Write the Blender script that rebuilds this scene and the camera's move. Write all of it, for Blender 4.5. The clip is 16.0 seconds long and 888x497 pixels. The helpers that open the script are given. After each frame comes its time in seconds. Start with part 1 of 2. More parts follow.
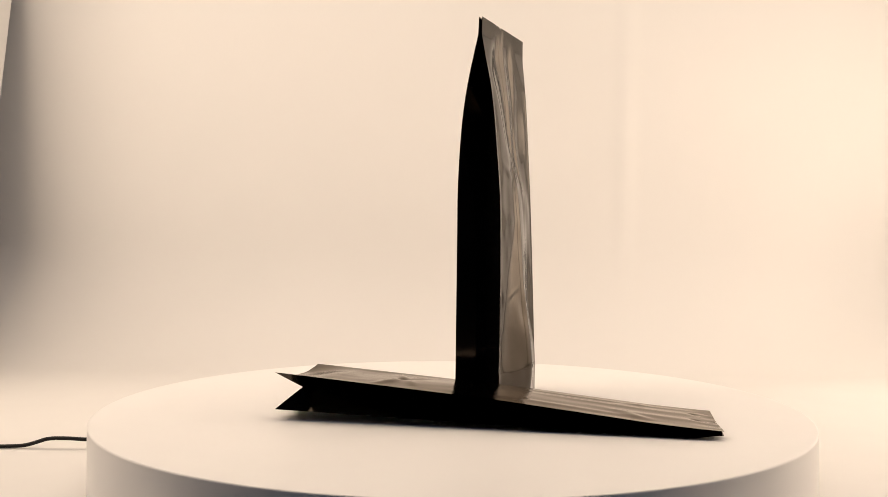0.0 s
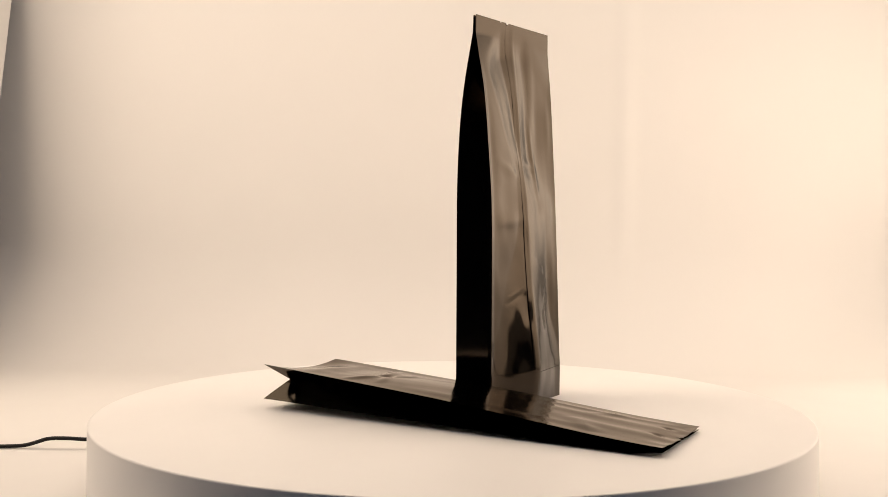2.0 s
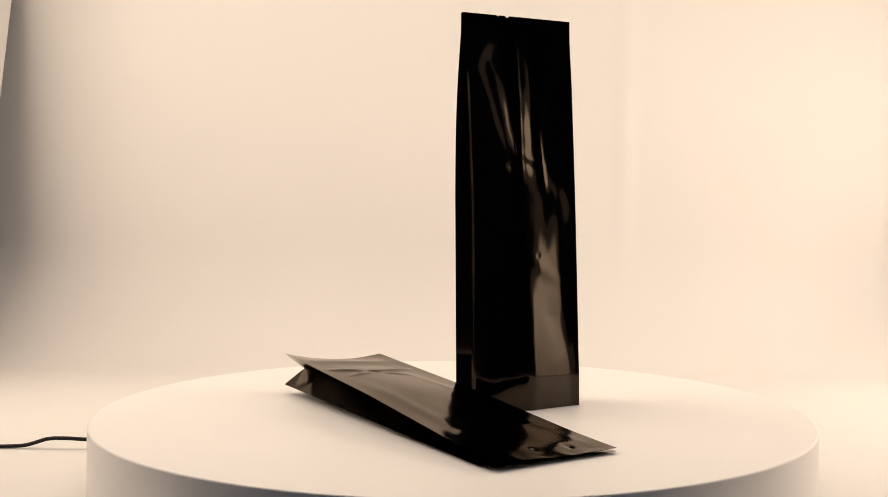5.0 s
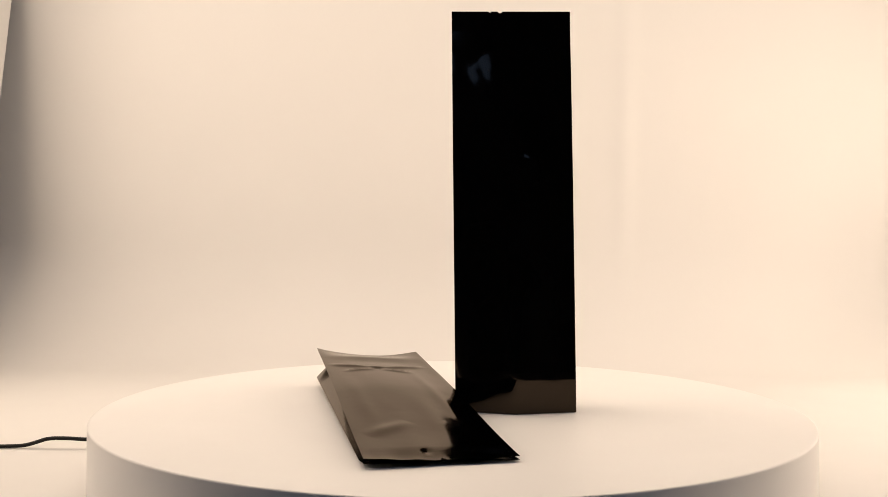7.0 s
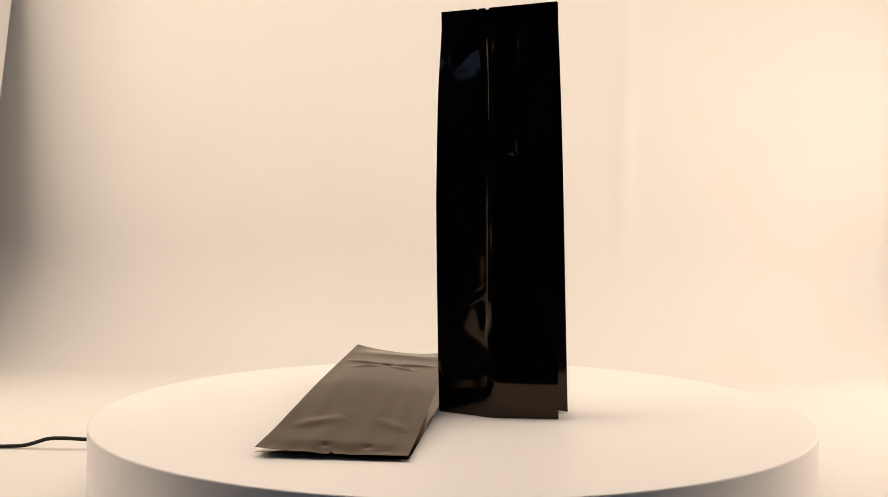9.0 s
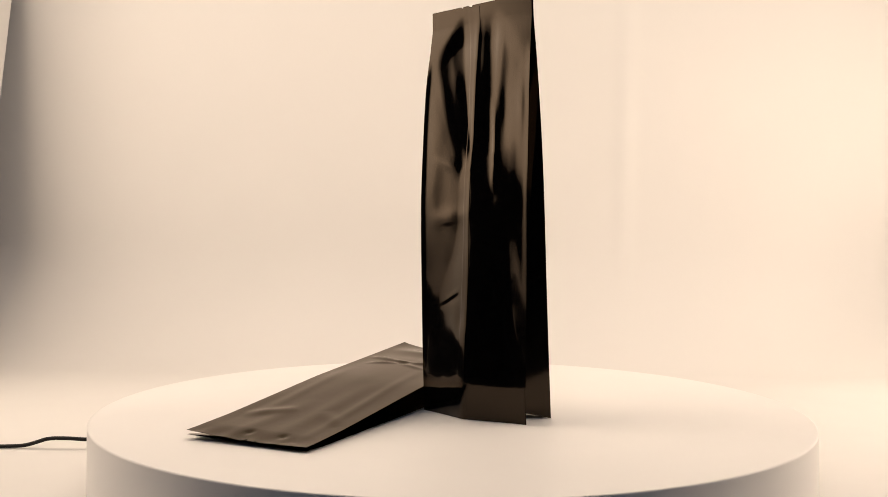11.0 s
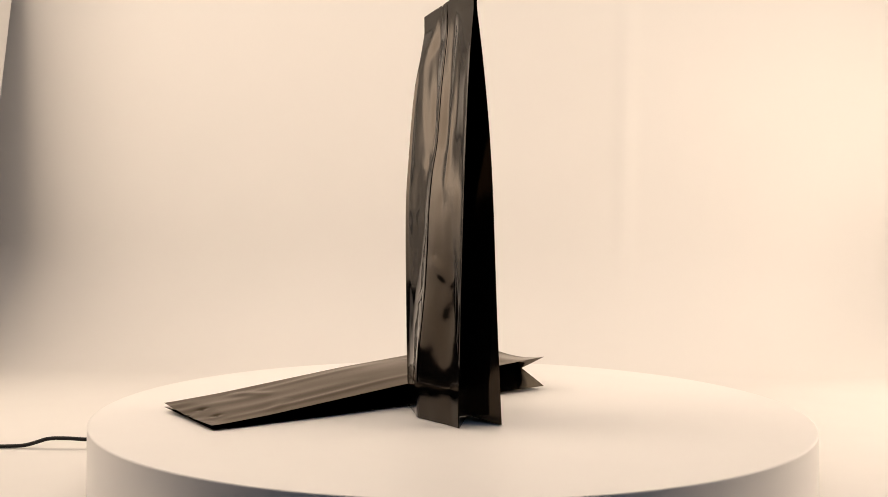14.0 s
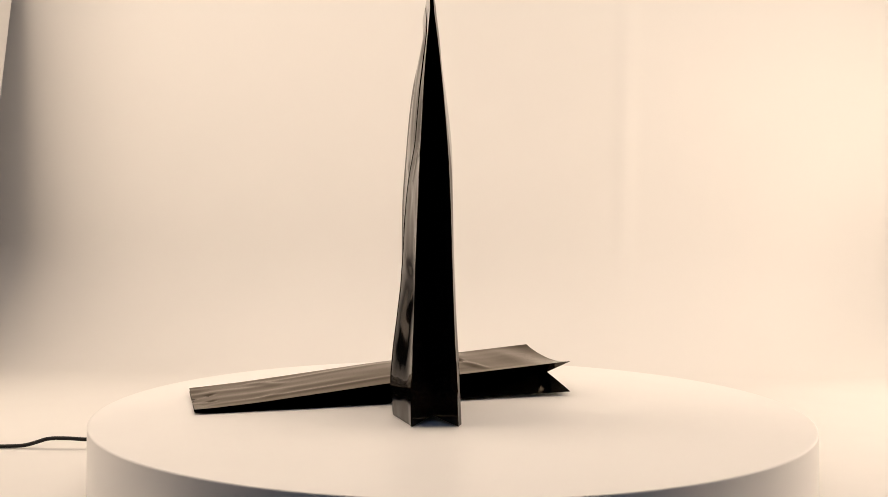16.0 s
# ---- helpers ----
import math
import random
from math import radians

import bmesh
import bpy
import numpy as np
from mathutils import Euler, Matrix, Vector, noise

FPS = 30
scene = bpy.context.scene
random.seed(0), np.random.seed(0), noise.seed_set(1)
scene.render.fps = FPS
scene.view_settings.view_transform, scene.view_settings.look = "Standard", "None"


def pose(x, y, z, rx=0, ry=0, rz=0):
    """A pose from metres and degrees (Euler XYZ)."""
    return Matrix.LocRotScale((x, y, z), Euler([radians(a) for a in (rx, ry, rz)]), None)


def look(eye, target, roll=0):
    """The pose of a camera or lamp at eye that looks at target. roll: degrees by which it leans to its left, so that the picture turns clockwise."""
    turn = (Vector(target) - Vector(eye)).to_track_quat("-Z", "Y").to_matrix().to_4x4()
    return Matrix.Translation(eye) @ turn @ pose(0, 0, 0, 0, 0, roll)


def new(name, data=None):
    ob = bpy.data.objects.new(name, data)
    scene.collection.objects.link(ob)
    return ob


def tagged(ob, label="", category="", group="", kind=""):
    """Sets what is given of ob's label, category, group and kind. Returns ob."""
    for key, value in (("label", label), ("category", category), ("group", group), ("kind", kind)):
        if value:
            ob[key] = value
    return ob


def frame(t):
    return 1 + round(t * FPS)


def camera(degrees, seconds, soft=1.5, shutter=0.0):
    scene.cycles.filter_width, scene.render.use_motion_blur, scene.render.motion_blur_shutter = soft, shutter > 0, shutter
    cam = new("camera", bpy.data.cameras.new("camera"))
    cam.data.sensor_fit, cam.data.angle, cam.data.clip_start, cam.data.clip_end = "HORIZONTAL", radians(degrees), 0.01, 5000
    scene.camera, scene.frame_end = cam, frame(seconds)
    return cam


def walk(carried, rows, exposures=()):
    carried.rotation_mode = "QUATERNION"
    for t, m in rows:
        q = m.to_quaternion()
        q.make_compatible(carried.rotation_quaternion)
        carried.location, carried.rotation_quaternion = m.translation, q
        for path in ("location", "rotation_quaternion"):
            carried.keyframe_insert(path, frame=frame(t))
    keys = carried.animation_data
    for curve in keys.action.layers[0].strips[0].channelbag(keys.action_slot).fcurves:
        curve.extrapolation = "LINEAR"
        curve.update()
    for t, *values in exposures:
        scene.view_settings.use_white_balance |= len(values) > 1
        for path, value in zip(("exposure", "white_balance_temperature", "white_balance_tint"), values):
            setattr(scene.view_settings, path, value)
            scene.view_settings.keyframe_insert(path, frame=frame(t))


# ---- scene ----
cam = camera(54.58, 16.0, soft=0.85)
TOP = 0.041                      # height of the platter's surface over the sheet
EYE = (0.0, -0.588, TOP + 0.1021)
AIM = (EYE[0] - 0.01004, EYE[1] + 0.99993, EYE[2] + 0.00586)
VIEW = look(EYE, AIM, 0.383)
walk(cam, [(0.0, VIEW), (16.0, VIEW)])

# ---- light ----
world = bpy.data.worlds.new("dim_room")
scene.world = world
world.use_nodes = True
world.node_tree.nodes["Background"].inputs["Color"].default_value = (0.35, 0.5, 1.0, 1)
world.node_tree.nodes["Background"].inputs["Strength"].default_value = 0.02
scene.view_settings.exposure = -0.2


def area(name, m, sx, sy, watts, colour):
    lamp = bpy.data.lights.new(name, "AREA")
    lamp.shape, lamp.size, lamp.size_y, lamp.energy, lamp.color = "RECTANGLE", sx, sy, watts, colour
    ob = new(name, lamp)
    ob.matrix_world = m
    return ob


WARM = (1.0, 0.796, 0.606)
# unseen overhead fill that brightens the platter and the backdrop
area("top_fill_light", look((-0.09, 0.08, 0.82), (-0.09, 0.11, 0.0)), 0.9, 0.46, 5.0, WARM)
# added unseen bluish fill from the camera's side; the room has no window
area("cool_room_fill", look((0.0, -1.80, 2.0), (0.0, -0.3, 0.1)), 2.8, 0.8, 5.0, (0.30, 0.52, 1.0))


# ---- materials ----
def material(name, colour, rough, spec=0.5, vary=0.06, scale=20.0, bump=0.0, bump_scale=200.0, detail=4.0, tint=(1, 1, 1)):
    mat = bpy.data.materials.new(name)
    mat.use_nodes = True
    nt = mat.node_tree
    b = nt.nodes["Principled BSDF"]
    b.inputs["Roughness"].default_value = rough
    b.inputs["Specular IOR Level"].default_value = spec
    b.inputs["Specular Tint"].default_value = (*tint, 1)
    co = nt.nodes.new("ShaderNodeTexCoord")
    n1 = nt.nodes.new("ShaderNodeTexNoise")
    n1.inputs["Scale"].default_value, n1.inputs["Detail"].default_value = scale, detail
    nt.links.new(co.outputs["Object"], n1.inputs["Vector"])
    ramp = nt.nodes.new("ShaderNodeValToRGB")
    ramp.color_ramp.elements[0].position, ramp.color_ramp.elements[1].position = 0.3, 0.7
    ramp.color_ramp.elements[0].color = tuple(c * (1 - vary) for c in colour) + (1,)
    ramp.color_ramp.elements[1].color = tuple(min(1, c * (1 + vary)) for c in colour) + (1,)
    nt.links.new(n1.outputs["Fac"], ramp.inputs["Fac"])
    nt.links.new(ramp.outputs["Color"], b.inputs["Base Color"])
    mr = nt.nodes.new("ShaderNodeMapRange")
    mr.inputs["To Min"].default_value, mr.inputs["To Max"].default_value = rough * 0.75, min(1, rough * 1.3)
    n2 = nt.nodes.new("ShaderNodeTexNoise")
    n2.inputs["Scale"].default_value, n2.inputs["Detail"].default_value = scale * 4.3, 6
    nt.links.new(co.outputs["Object"], n2.inputs["Vector"])
    nt.links.new(n2.outputs["Fac"], mr.inputs["Value"])
    nt.links.new(mr.outputs["Result"], b.inputs["Roughness"])
    if bump:
        n3 = nt.nodes.new("ShaderNodeTexNoise")
        n3.inputs["Scale"].default_value, n3.inputs["Detail"].default_value = bump_scale, 3
        nt.links.new(co.outputs["Object"], n3.inputs["Vector"])
        bp = nt.nodes.new("ShaderNodeBump")
        bp.inputs["Strength"].default_value, bp.inputs["Distance"].default_value = bump, 0.001
        nt.links.new(n3.outputs["Fac"], bp.inputs["Height"])
        nt.links.new(bp.outputs["Normal"], b.inputs["Normal"])
    return mat


PAPER = material("white_backdrop_paper", (0.74, 0.73, 0.72), 0.65, 0.3, 0.012, 5, 0.05, 60)
TENT = material("white_tent_cloth", (0.78, 0.775, 0.77), 0.8, 0.2, 0.02, 8, 0.1, 900)
PLATTER = material("white_turntable_plastic", (0.84, 0.83, 0.825), 0.42, 0.4, 0.012, 9, 0.02, 700)
# dark grey puts the shade of the gap under the platter into the colour
DARKGAP = material("dark_gap_plastic", (0.12, 0.12, 0.125), 0.5, 0.4)
CABLE = material("black_cable_rubber", (0.004, 0.0037, 0.0035), 0.5, 0.25, 0.2, 90)
FILM = material("glossy_black_film", (0.0014, 0.0013, 0.0013), 0.08, 0.44, 0.2, 30, 0.02, 120, tint=(1.0, 0.78, 0.58))
SATIN = material("satin_black_film", (0.030, 0.026, 0.021), 0.13, 0.5, 0.1, 30, 0.03, 160, tint=(0.89, 0.83, 0.77))
satin = SATIN.node_tree.nodes["Principled BSDF"]
satin.inputs["Metallic"].default_value = 1.0    # metallic so that the tint itself warms and weakens grazing reflections


def glow_cloth(name, colour, strength, ramps):
    """Diffusing tent cloth with a glow added for an unseen lamp: brightest mid-panel, fading softly to the cloth's
    borders.
    """
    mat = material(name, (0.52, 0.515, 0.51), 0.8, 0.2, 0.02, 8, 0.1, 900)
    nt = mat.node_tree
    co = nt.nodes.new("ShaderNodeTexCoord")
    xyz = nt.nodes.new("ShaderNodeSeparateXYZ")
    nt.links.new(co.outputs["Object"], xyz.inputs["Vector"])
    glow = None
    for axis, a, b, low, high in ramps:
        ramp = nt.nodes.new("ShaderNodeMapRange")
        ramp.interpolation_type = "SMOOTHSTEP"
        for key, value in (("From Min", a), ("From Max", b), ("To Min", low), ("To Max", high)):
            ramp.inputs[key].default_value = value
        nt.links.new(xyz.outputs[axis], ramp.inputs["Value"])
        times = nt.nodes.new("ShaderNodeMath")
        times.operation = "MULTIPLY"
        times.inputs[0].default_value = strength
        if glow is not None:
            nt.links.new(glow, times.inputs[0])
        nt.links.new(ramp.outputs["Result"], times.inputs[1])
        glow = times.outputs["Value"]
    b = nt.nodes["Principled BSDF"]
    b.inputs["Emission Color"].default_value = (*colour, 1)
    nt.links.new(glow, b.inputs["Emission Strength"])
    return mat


# the added glow stands in for side lamps; ramps shape its hot spot
GLOW_LEFT = glow_cloth("glowing_white_tent_cloth", WARM, 4.0, (
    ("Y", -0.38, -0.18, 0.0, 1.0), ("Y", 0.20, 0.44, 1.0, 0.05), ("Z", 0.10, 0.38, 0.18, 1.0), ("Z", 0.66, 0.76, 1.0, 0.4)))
GLOW_RIGHT = glow_cloth("glowing_white_tent_cloth", WARM, 4.7, (
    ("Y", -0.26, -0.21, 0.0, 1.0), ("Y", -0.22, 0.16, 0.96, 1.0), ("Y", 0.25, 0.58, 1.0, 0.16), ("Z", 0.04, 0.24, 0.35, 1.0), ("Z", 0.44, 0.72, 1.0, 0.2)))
WALLS = material("dark_room_paint", (0.035, 0.038, 0.045), 0.8, 0.2, 0.1, 3)


# ---- mesh helpers ----
def part(name, bm, mat, parent=None, label="", smooth=True):
    me = bpy.data.meshes.new(name)
    for f in bm.faces:
        f.smooth = smooth
    bm.normal_update()
    bm.to_mesh(me)
    bm.free()
    me.materials.append(mat)
    ob = new(name, me)
    if parent is not None:
        ob.parent = parent
    if label:
        tagged(ob, label)
    return ob


def grid(fn, nu, nv, flip=False):
    """A sheet of nu x nv faces through fn(u, v)."""
    bm = bmesh.new()
    vs = [[bm.verts.new(fn(i / nu, j / nv)) for j in range(nv + 1)] for i in range(nu + 1)]
    for i in range(nu):
        for j in range(nv):
            q = (vs[i][j], vs[i + 1][j], vs[i + 1][j + 1], vs[i][j + 1])
            bm.faces.new(q[::-1] if flip else q)
    return bm


def box(x0, x1, y0, y1, z0, z1):
    bm = bmesh.new()
    bmesh.ops.create_cube(bm, size=1.0, matrix=Matrix.Translation(((x0 + x1) / 2, (y0 + y1) / 2, (z0 + z1) / 2)) @ Matrix.Diagonal((x1 - x0, y1 - y0, z1 - z0, 1)))
    return bm


def lathe(profile, n):
    """A body of revolution about z through (radius, height) points."""
    bm = bmesh.new()
    rings = []
    for r, z in profile:
        if r < 1e-6:
            rings.append([bm.verts.new((0, 0, z))])
        else:
            rings.append([bm.verts.new((r * math.cos(2 * math.pi * k / n), r * math.sin(2 * math.pi * k / n), z)) for k in range(n)])
    for a, b in zip(rings, rings[1:]):
        for k in range(n):
            m = (k + 1) % n
            if len(a) == 1:
                bm.faces.new((a[0], b[m], b[k]))
            elif len(b) == 1:
                bm.faces.new((a[k], a[m], b[0]))
            else:
                bm.faces.new((a[k], a[m], b[m], b[k]))
    bmesh.ops.recalc_face_normals(bm, faces=bm.faces[:])
    return bm


# ---- setting ----
def setting():
    def sheet(u, v):
        # v runs from the front edge over the floor, up the sweep and the wall
        run = 0.42 + v * 1.76
        if run < 1.06:
            y, z = -0.64 + run, 0.0
        elif run < 1.06 + 0.236:
            a = (run - 1.06) / 0.15
            y, z = 0.42 + 0.15 * math.sin(a), 0.15 - 0.15 * math.cos(a)
        else:
            y, z = 0.57, 0.15 + run - 1.296
        left = -0.637 + (z - EYE[2] - 0.195) * 0.107
        right = 0.615 - 0.02 * z
        x = left + (right - left) * u
        up = min(1.0, z / 0.15)
        curl = max(0.0, (-x - 0.40) / 0.23)
        y += up * 0.040 * curl ** 2
        curl = max(0.0, (x - 0.555) / 0.06)
        y += up * 0.022 * curl ** 2
        # an upright crease and soft waves in the paper
        y -= up * (0.0028 * math.exp(-((x - 0.228 - 0.01 * z) / 0.013) ** 2) * min(1, max(0, (z - 0.05) * 8)))
        y += up * 0.003 * noise.noise((x * 4, z * 3, 2.0))
        return Vector((x, y, z))
    ob = part("backdrop", grid(sheet, 260, 220), PAPER)
    tagged(ob, "seamless white paper backdrop sweeping from floor to wall", "backdrop", kind="structure")
    tagged(part("wall_right", box(0.66, 0.675, -0.34, 0.685, 0.0, 0.86), GLOW_RIGHT, smooth=False), "white cloth wall of the light tent, glowing in place of unseen side lamps", "wall", kind="structure")
    tagged(part("wall_back", box(-0.80, 0.675, 0.685, 0.70, 0.0, 0.86), TENT, smooth=False), "white cloth wall of the light tent", "wall", kind="structure")
    # the left cloth panel hangs clear of the floor; its rear edge leans to fit the camera's view
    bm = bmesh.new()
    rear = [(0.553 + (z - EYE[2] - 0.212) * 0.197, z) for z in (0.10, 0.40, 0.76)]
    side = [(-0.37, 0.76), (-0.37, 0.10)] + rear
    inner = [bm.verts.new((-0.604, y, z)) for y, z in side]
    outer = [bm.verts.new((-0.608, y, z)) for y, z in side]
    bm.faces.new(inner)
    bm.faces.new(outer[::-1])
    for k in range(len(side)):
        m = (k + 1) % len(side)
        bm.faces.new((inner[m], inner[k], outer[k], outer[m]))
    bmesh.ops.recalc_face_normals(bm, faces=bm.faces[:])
    tagged(part("wall_left", bm, GLOW_LEFT, smooth=False), "white cloth wall of the light tent, glowing in place of unseen side lamps", "wall", kind="structure")
    tagged(part("floor", box(-1.6, 1.6, -2.3, 1.2, -0.06, -0.003), WALLS, smooth=False), "dark floor of the dim studio room", "floor", kind="structure")
    for name, b in (("wall_north", (-1.6, 1.6, 1.2, 1.3, -0.06, 2.3)), ("wall_south", (-1.6, 1.6, -2.4, -2.3, -0.06, 2.3)),
                    ("wall_east", (1.6, 1.7, -2.4, 1.3, -0.06, 2.3)), ("wall_west", (-1.7, -1.6, -2.4, 1.3, -0.06, 2.3))):
        tagged(part(name, box(*b), WALLS, smooth=False), "dark painted wall of the dim studio room", "wall", kind="structure")
    tagged(part("ceiling", box(-1.7, 1.7, -2.4, 1.3, 2.3, 2.4), WALLS, smooth=False), "dark ceiling of the dim studio room", "ceiling", kind="structure")


setting()


# ---- turntable ----
def build_turntable():
    thing = tagged(new("turntable"), "round white motorised display turntable on the paper sheet", "turntable")
    R = 0.23
    rim = [(R - 0.001 + 0.001 * math.sin(a), TOP - 0.001 + 0.001 * math.cos(a)) for a in [math.pi / 2 * k / 5 for k in range(6)]]
    prof = [(0.0, TOP)] + [(0.05 * k, TOP) for k in range(1, 5)] + [(R - 0.004, TOP), (R - 0.0013, TOP)] + rim + [(R, TOP - 0.0013), (R, TOP - 0.004), (R, 0.012), (R, 0.0042), (R - 0.001, 0.003), (R - 0.006, 0.003), (0.0, 0.003)]
    platter = part("platter", lathe(prof, 256), PLATTER, thing, "smooth white round platter")
    part("base", lathe([(0.0, 0.003), (R - 0.012, 0.003), (R - 0.012, 0.0), (0.0, 0.0)], 96), DARKGAP, thing, "recessed base, dark grey as the shaded gap", smooth=False)
    return thing, platter


turntable, platter = build_turntable()


def power_cable():
    pts = [(-0.204, 0.030, 0.0076), (-0.240, 0.031, 0.0076), (-0.262, 0.031, 0.0073), (-0.280, 0.032, 0.0078), (-0.292, 0.032, 0.0072), (-0.300, 0.032, 0.0048), (-0.308, 0.032, 0.0026),
           (-0.318, 0.032, 0.0018), (-0.345, 0.030, 0.0018), (-0.40, 0.020, 0.0018), (-0.52, -0.02, 0.0018)]
    cu = bpy.data.curves.new("power_cable", "CURVE")
    cu.dimensions, cu.bevel_depth, cu.bevel_resolution, cu.resolution_u = "3D", 0.0014, 4, 8
    sp = cu.splines.new("BEZIER")
    sp.bezier_points.add(len(pts) - 1)
    for bp, p in zip(sp.bezier_points, pts):
        bp.co, bp.handle_left_type, bp.handle_right_type = p, "AUTO", "AUTO"
    cu.materials.append(CABLE)
    tagged(new("power_cable", cu), "thin black rubber power cable running to the turntable", "cable")


power_cable()


# ---- bags ----
def fold(u, v, u0, v0, u1, v1, width, height):
    """A crease along the segment (u0, v0)-(u1, v1) of a panel, fading at its ends."""
    ax, ay = (u1 - u0) * 0.3, v1 - v0
    px, py = (u - u0) * 0.3, v - v0
    ll = ax * ax + ay * ay
    k = (px * ax + py * ay) / ll
    if k < -0.2 or k > 1.2:
        return 0.0
    d = (px * ay - py * ax) / math.sqrt(ll)
    fade = math.sin(math.pi * min(1.0, max(0.0, (k + 0.2) / 1.4)))
    return height * fade * math.exp(-(d / width) ** 2)


def dent(u, v, u0, v0, ru, rv, height):
    return height * math.exp(-((u - u0) / ru) ** 2 - ((v - v0) / rv) ** 2)


def smooth(a, b, x):
    t = min(1.0, max(0.0, (x - a) / (b - a)))
    return t * t * (3 - 2 * t)


def gusset_point(front, back, side, inset, rise, crest, mouth):
    """A folded side between the panels' edges; k runs from the front edge to the back edge, with the fold at crest."""
    def at(k, v):
        tent = k / crest if k < crest else (1 - k) / (1 - crest)
        r = rise * tent
        w = r + v ** 1.5 * (1 - r)
        a, b = front(side, w), back(side, w)
        half = (a - b).length / 2
        deep = math.sqrt(max(inset * inset - half * half, 0.0))
        if mouth:
            deep *= 0.5 + 0.5 * smooth(rise, rise + 0.06, w)
        way = (front(1 - side, w) - a).normalized()
        return a.lerp(b, k) + way * (deep + 0.0008) * tent
    return at


def gusset_mesh(fn, crest, flip):
    bm = grid(fn, 24, 180, flip=flip)
    bm.verts.ensure_lookup_table()
    col = round(24 * crest)
    for j in range(180):
        a, b = bm.verts[col * 181 + j], bm.verts[col * 181 + j + 1]
        bm.edges.get((a, b)).smooth = False
    return bm


def build_bag(name, label, front, back, mat, inset, rise, notch, crest, mouth, out, foot):
    thing = tagged(new(name), label, "bag", group="black bags on the turntable")

    def cut(fn):
        def at(u, v):
            p = fn(u, v)
            if v > 0.9999:
                top = fn(u, 0.985)
                nick = max(0.0, 1 - abs(u - notch) / 0.018, 0.45 - abs(u - notch + 0.085) / 0.02)
                p = p + (top - p) * (0.9 * nick)
            return p
        return at
    part("front_panel", grid(cut(front), 120, 260), mat, thing)
    part("back_panel", grid(cut(back), 120, 260, flip=True), mat, thing)
    # heat-sealed bands lie a hair proud of the front panel
    edge_cut = cut(front)
    part("top_seal", grid(lambda u, v: edge_cut(0.006 + 0.988 * u, 0.958 + 0.042 * v) + out * (0.00003 + 0.00009 * v), 118, 10), mat, thing, "flat heat-sealed top edge with a tear notch")
    if foot:
        part("bottom_seal", grid(lambda u, v: front(0.006 + 0.988 * u, 0.001 + 0.081 * v) + out * 0.0003, 118, 24), mat, thing, "stiff heat-sealed bottom band")
    sides = []
    for s in (0, 1):
        g = gusset_point(front, back, s, inset, rise, crest, mouth)
        sides.append(g)
        part("side_gusset", gusset_mesh(g, crest, s == 1), mat, thing, "folded black side gusset")

    def base(u, k):
        straight = front(u, 0).lerp(back(u, 0), k)
        l, r = sides[0](k, 0), sides[1](k, 0)
        l0, r0 = front(0, 0).lerp(back(0, 0), k), front(1, 0).lerp(back(1, 0), k)
        up = (front(u, 0.05) - front(u, 0)).normalized()
        return straight + (l - l0) * (1 - u) + (r - r0) * u + up * 0.010 * math.sin(math.pi * k) * math.sin(math.pi * u)
    part("bottom_panel", grid(base, 60, 16), mat, thing, "tucked-in bottom panel")
    return thing


# the standing bag: u from its left to its right edge, v upwards, front towards -y
SW, SH = 0.0389, 0.2615


def stand_depth(u, v):
    s = max(0.0, 0.955 - v) / 0.955
    a = math.sin(min(s / 0.47, 1.0) * math.pi / 2)
    b = (s * s + 0.0006) ** 0.29 - 0.0006 ** 0.29
    return 0.0009 + 0.0148 * (a * (1 - u) + b * u)


def stand_xz(u, v):
    return (2 * u - 1) * SW - 0.0044 * v, SH * v, 0.0036 * v


def across(x, pts):
    """Straight runs through (place, value) points with softened corners."""
    def line(q):
        for (a, p), (b, r) in zip(pts, pts[1:]):
            if q <= b:
                return p + (r - p) * (q - a) / (b - a)
        return pts[-1][1]
    return sum(line(x + k) for k in (-0.03, -0.015, 0.0, 0.015, 0.03)) / 5


def seam_edges(v):
    """The left and right edge of the lap seam on the standing bag's front, across the panel."""
    left = across(v, ((-0.1, 0.44), (0.0, 0.44), (0.30, 0.435), (0.60, 0.43), (0.82, 0.42), (1.0, 0.37), (1.1, 0.36)))
    right = across(v, ((-0.1, 0.53), (0.0, 0.53), (0.30, 0.505), (0.60, 0.49), (0.82, 0.50), (1.0, 0.50), (1.1, 0.50)))
    return left, right


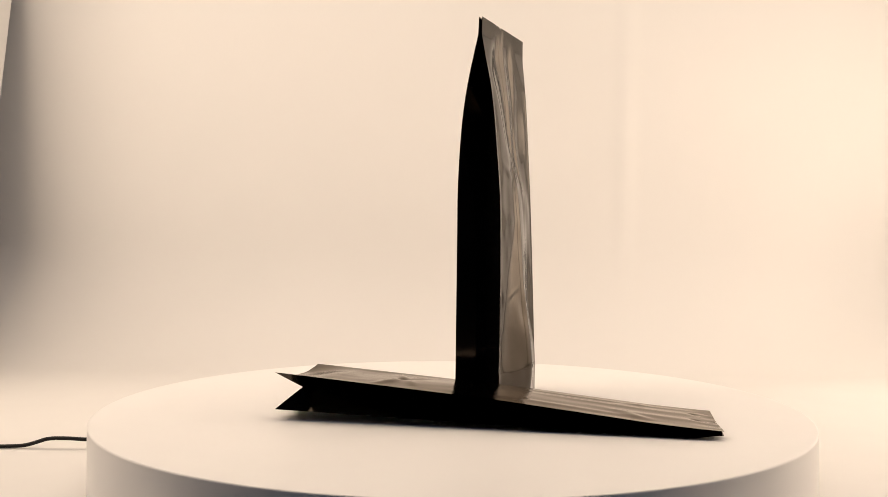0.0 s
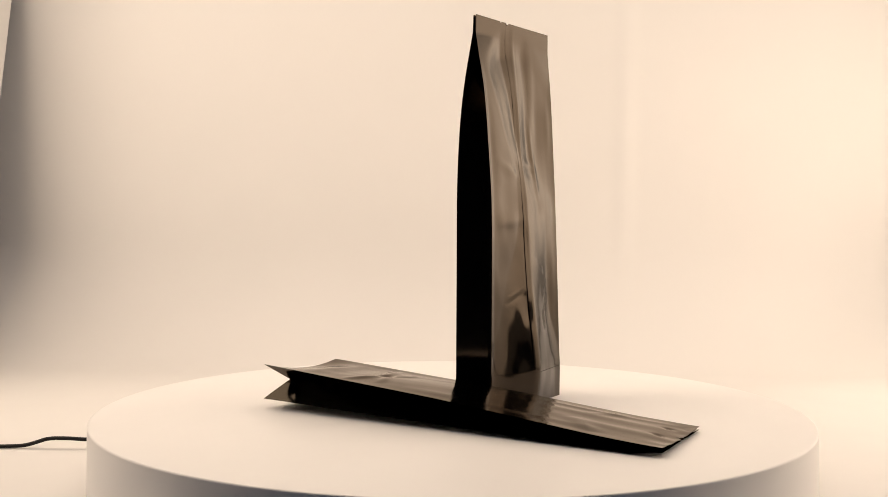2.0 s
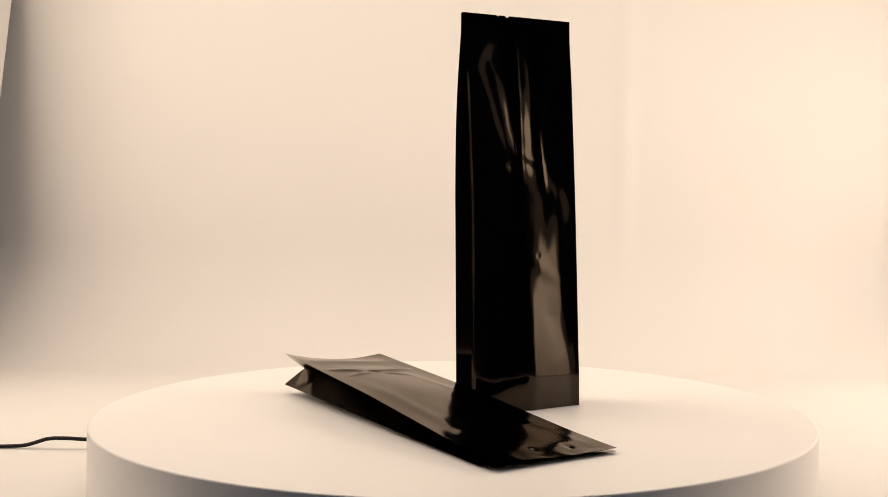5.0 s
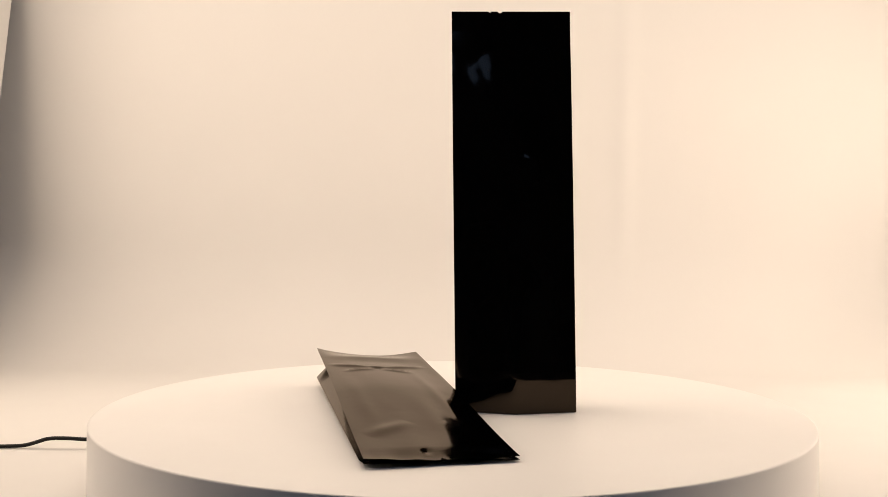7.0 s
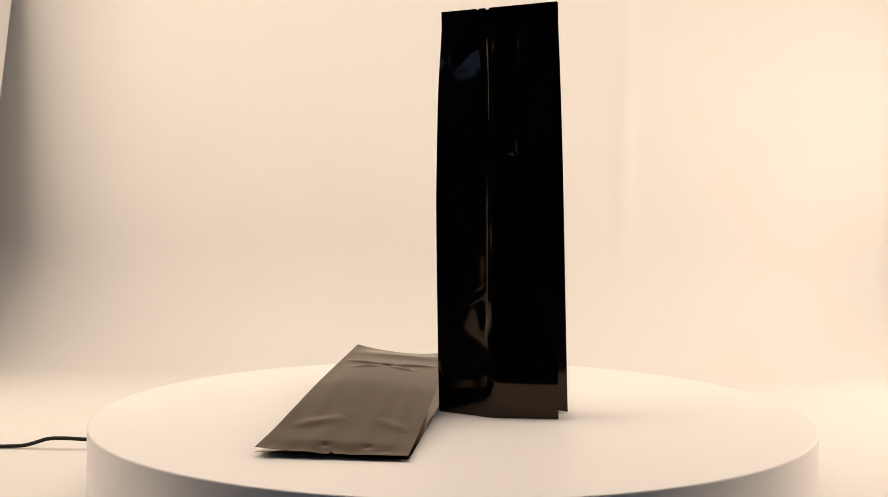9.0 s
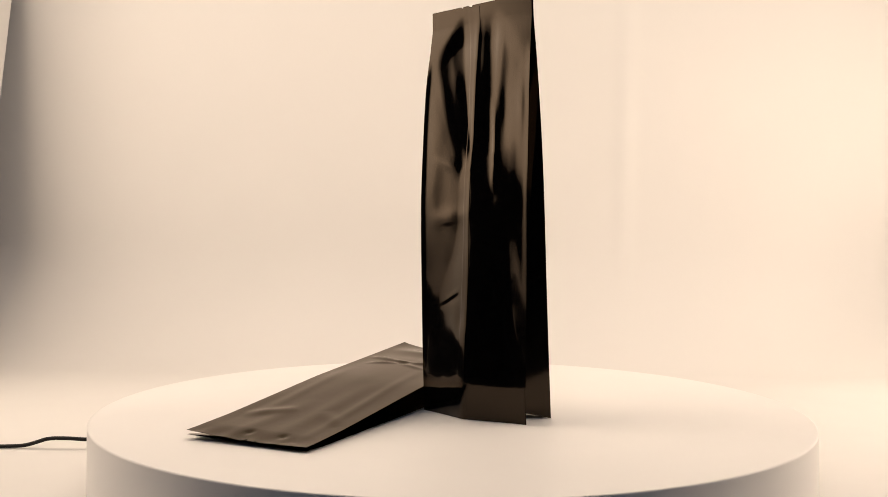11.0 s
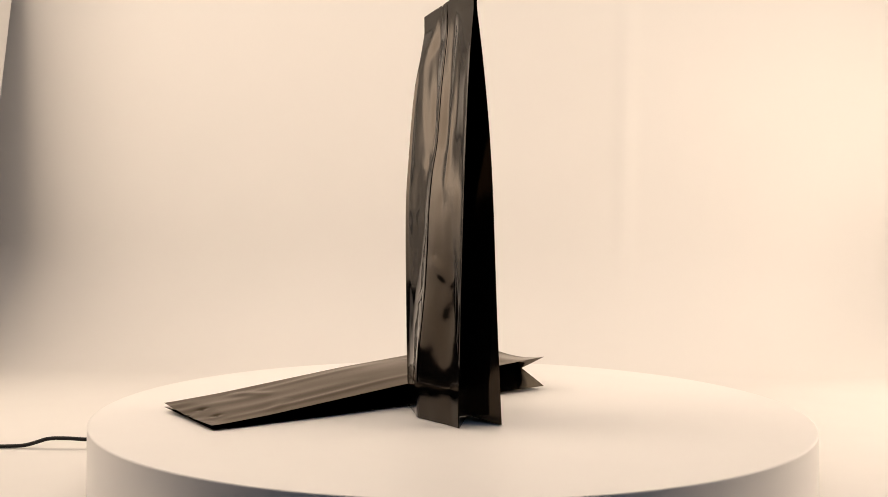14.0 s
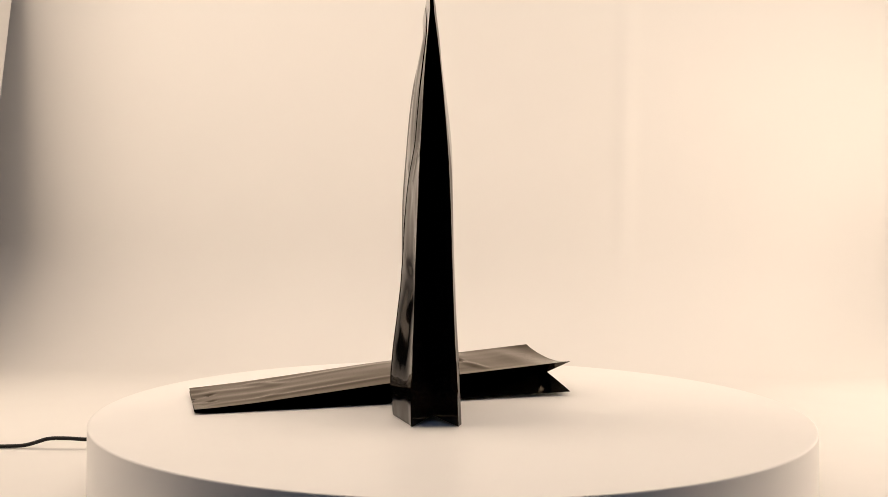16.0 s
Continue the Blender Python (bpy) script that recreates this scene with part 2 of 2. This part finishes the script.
def stand_front(u, v):
    x, z, lean = stand_xz(u, v)
    d = stand_depth(u, v)
    # the sealed top edge and the two corners under it stay flat
    corner = 0.085 * smooth(0.30, 1.0, abs(2 * u - 1))
    free = smooth(0.015, 0.10, 1 - v - corner)
    edge = smooth(0, 0.12, u) * smooth(0, 0.12, 1 - u)
    ridge = math.sqrt((2 * u - 1) ** 2 + 0.006) - 0.077
    # 1 on the centre line, 0 at the edges; the left flank is narrow at the waist and spreads towards the foot
    spread = across(v, ((-0.1, 1.0), (0.05, 1.0), (0.15, 0.85), (0.25, 0.62), (0.33, 0.50), (0.40, 0.28), (0.47, 0.18), (1.0, 0.18)))
    right_spread = across(v, ((-0.1, 1.0), (0.10, 1.0), (0.24, 0.66), (0.45, 0.58), (0.62, 0.55), (1.0, 0.55)))
    peak = max(0.0, 1 - ridge / spread) ** 1.5 if u < 0.5 else max(0.0, 1 - ridge / right_spread) ** 1.15
    # a prow at the foot that turns into shallow troughs on both sides of the seam
    d += peak * across(v, ((-0.1, 0.0065), (0.0, 0.0088), (0.085, 0.0112), (0.20, 0.0084), (0.30, 0.0052), (0.40, 0.0030), (0.55, 0.0012), (0.64, 0.0004), (1.0, 0.0)))
    upper = smooth(0.52, 0.70, v) * free
    # left of the seam the film falls in along a wedge that narrows downwards; right of it lies a narrow trough
    start, end = 0.05 + 1.05 * max(0.0, 0.90 - v), 0.33 + 0.52 * max(0.0, 0.90 - v)
    wide = max(0.02, min(end, 0.47) - start)
    fall = sum(min(max(u + k - start, 0.0), wide) for k in (-0.02, 0.0, 0.02)) / 3
    trough = across(u, ((-0.1, -0.0018), (0.50, -0.0018), (0.52, -0.0018), (0.63, -0.0030), (0.71, -0.0015), (1.0, -0.0002), (1.1, 0.0)))
    mix = smooth(0.455, 0.52, u)
    d += upper * ((1 - mix) * (0.0150 * max(0.0, u - min(end, 0.47)) - 0.0129 * fall) + mix * trough)
    d += 0.0012 * math.sin(math.pi * u) * math.exp(-((v - 0.48) / 0.12) ** 2)
    d -= 0.0015 * (1 - u) * math.exp(-((v - 0.64) / 0.13) ** 2)
    # the pressed edges stand out as narrow fins
    d += 0.0007 * free * smooth(0.0, 0.15, v) * (math.exp(-(u / 0.028) ** 2) + 0.6 * math.exp(-((1 - u) / 0.028) ** 2))
    # stiff band of the bottom seal, tilted in
    d -= 0.032 * SH * max(0.0, 0.082 - v) * smooth(0.10, 0.5, abs(2 * u - 1) + 0.25 * (u > 0.5)) * (0.5 + 0.5 * smooth(0.44, 0.54, u))
    d += 0.0014 * edge * free * noise.noise((u * 1.5, v * 2.6, 3.1))
    d += 0.0005 * edge * free * noise.noise((u * 4.0, v * 6.0, 7.7))
    d += 0.00022 * edge * free * noise.noise((u * 8.0 + v * 3.0, v * 13.0, 1.9))
    d += free * edge * (
        # pull lines that run from the top seal to the waist
        fold(u, v, 0.20, 0.92, 0.41, 0.64, 0.012, 0.0002)
        # cross folds at the waist, left and right of the seam
        + fold(u, v, 0.16, 0.620, 0.43, 0.590, 0.014, 0.0006) + fold(u, v, 0.12, 0.470, 0.44, 0.485, 0.020, 0.0006)
        + dent(u, v, 0.26, 0.535, 0.16, 0.05, -0.0004) + dent(u, v, 0.40, 0.60, 0.05, 0.026, -0.0004)
        + fold(u, v, 0.54, 0.635, 0.70, 0.615, 0.010, 0.0004) + fold(u, v, 0.66, 0.735, 0.70, 0.56, 0.008, 0.0006)
        + fold(u, v, 0.58, 0.60, 0.92, 0.49, 0.030, 0.0006) + dent(u, v, 0.68, 0.515, 0.05, 0.03, -0.0003)
        # the hollow under the right corner
        + dent(u, v, 0.76, 0.73, 0.07, 0.085, -0.0012) + dent(u, v, 0.95, 0.73, 0.06, 0.085, 0.0010)
        # the lower half: a slack hollow beside the prow, with an s-shaped buckle over it
        + dent(u, v, 0.81, 0.27, 0.13, 0.13, -0.0016) + fold(u, v, 0.58, 0.37, 0.80, 0.325, 0.020, 0.0005) + fold(u, v, 0.80, 0.325, 0.74, 0.245, 0.018, 0.0004)
        # a sharp pinch and small dimples
        + fold(u, v, 0.22, 0.262, 0.41, 0.288, 0.005, -0.00018) + fold(u, v, 0.24, 0.275, 0.40, 0.303, 0.005, 0.0002) + dent(u, v, 0.43, 0.235, 0.04, 0.03, -0.0004)
        + dent(u, v, 0.61, 0.385, 0.024, 0.008, -0.00016) + dent(u, v, 0.24, 0.14, 0.16, 0.05, -0.0006))
    return Vector((x, -lean - d, z))


def stand_back(u, v):
    x, z, lean = stand_xz(u, v)
    d = stand_depth(u, v)
    edge = smooth(0, 0.10, u) * smooth(0, 0.10, 1 - u)
    free = smooth(0.0, 0.05, 1 - v)
    d += 0.0021 * (1 - u) * math.exp(-((v - 0.81) / 0.16) ** 2) + 0.0020 * u * math.exp(-((v - 0.62) / 0.28) ** 2)
    d += 0.003 * edge * free * (0.5 + noise.noise((u * 2.0, v * 3.5, 9.3)))
    return Vector((x, -lean + d, z))


# the lying bag: u from x = -0.0386 to +0.0386, v from its open foot to its sealed end
LW, LL = 0.0386, 0.262


def lie_front(u, v):
    s = 1 - v
    x = (2 * u - 1) * LW
    rim = 0.0246 + 0.0044 * u
    end = 0.0028 + 0.0022 * u
    z = end + (rim - end) * across(s, ((-0.1, 0.0), (0.0, 0.0), (0.14, 0.12), (0.5, 0.55), (1.0, 1.0), (1.1, 1.05)))
    e = math.sin(math.pi * u)
    edge = smooth(0, 0.12, u) * smooth(0, 0.12, 1 - u)
    z -= 0.0048 * e * (1 - smooth(0.0, 0.13, v))
    z -= 0.0008 * e * math.exp(-((v - 0.17) / 0.05) ** 2)
    z += 0.0014 * e * math.exp(-((v - 0.45) / 0.25) ** 2)
    z -= 0.0013 * e * smooth(0.93, 1.0, v)
    z += 0.0010 * edge * s ** 0.4 * noise.noise((u * 1.7, v * 3.2, 1.4))
    z += 0.00010 * edge * noise.noise((u * 7.0, v * 9.0 + u * 2.0, 4.4))
    # a pinch with a fan of ripples, long soft folds, a cross buckle and two dimples by the sealed end
    z += 0.7 * edge * (dent(u, v, 0.54, 0.275, 0.07, 0.014, -0.0016) + fold(u, v, 0.46, 0.258, 0.62, 0.256, 0.007, 0.0006)
                       + fold(u, v, 0.58, 0.272, 0.92, 0.235, 0.014, 0.0014) + fold(u, v, 0.50, 0.272, 0.14, 0.235, 0.014, 0.0014)
                       + fold(u, v, 0.58, 0.290, 0.82, 0.315, 0.012, 0.0009) + fold(u, v, 0.50, 0.290, 0.28, 0.318, 0.012, 0.0009)
                       + fold(u, v, 0.34, 0.98, 0.38, 0.60, 0.024, 0.0006) + fold(u, v, 0.66, 0.99, 0.60, 0.74, 0.024, 0.0006)
                       + fold(u, v, 0.14, 0.92, 0.24, 0.36, 0.014, 0.0006) + fold(u, v, 0.80, 0.80, 0.84, 0.45, 0.018, 0.0006)
                       + fold(u, v, 0.86, 0.84, 0.62, 0.78, 0.022, 0.0011) + fold(u, v, 0.10, 0.84, 0.30, 0.78, 0.018, 0.0006)
                       + dent(u, v, 0.57, 0.955, 0.032, 0.012, -0.0008) + dent(u, v, 0.29, 0.955, 0.032, 0.012, -0.0008)
                       + 0.0002 * smooth(0.93, 1.0, v) * math.sin(u * 31.0))
    return Vector((x, LL * v, z))


def lie_back(u, v):
    x = (2 * u - 1) * LW
    lift = (0.0022 + 0.0040 * u) * (1 - v) * (0.3 + 0.7 * abs(2 * u - 1))
    end = (0.0008 + 0.0016 * u) * smooth(0.93, 1.0, v)
    return Vector((x, LL * v, 0.0003 + lift + end))


standing_bag = build_bag("standing_bag", "tall glossy black side-gusset pouch standing upright on the turntable", stand_front, stand_back, FILM, 0.0215, 0.016, 0.408, 0.5, False, Vector((0, -1, 0)), True)
lying_bag = build_bag("lying_bag", "satin black side-gusset pouch lying flat on the turntable", lie_front, lie_back, SATIN, 0.0200, 0.055, 0.5, 0.375, True, Vector((0, 0, 1)), False)


def centre_seam():
    def lap(u, v):
        w = 0.004 + 0.990 * v
        left, right = seam_edges(w)
        p = stand_front(left + (right - left) * u, w)
        # sealed down on its left side, standing off a little along its right edge
        rise = 0.00004 + 0.00010 * smooth(0.0, 0.12, u) + 0.00022 * smooth(0.40, 0.95, u)
        return p + Vector((0, -rise, 0))
    part("centre_seam", grid(lap, 16, 240), FILM, standing_bag, "heat-sealed lap seam strip")


centre_seam()


# ---- what turns ----
SPEED = 9.3618                   # degrees a second, clockwise from above


def motions():
    stand_at = pose(0.0331, 0.0307, 0.0002, 0, 0, 64.9)
    lie_at = pose(-0.1004, -0.0269, 0.0002, 0, 0, -100.7)
    times = [0.25 * k for k in range(65)]
    for thing, start, z in ((platter, pose(0, 0, 0), 0.0), (standing_bag, stand_at, TOP), (lying_bag, lie_at, TOP)):
        walk(thing, [(t, pose(0, 0, z, 0, 0, -SPEED * t) @ start) for t in times])


motions()
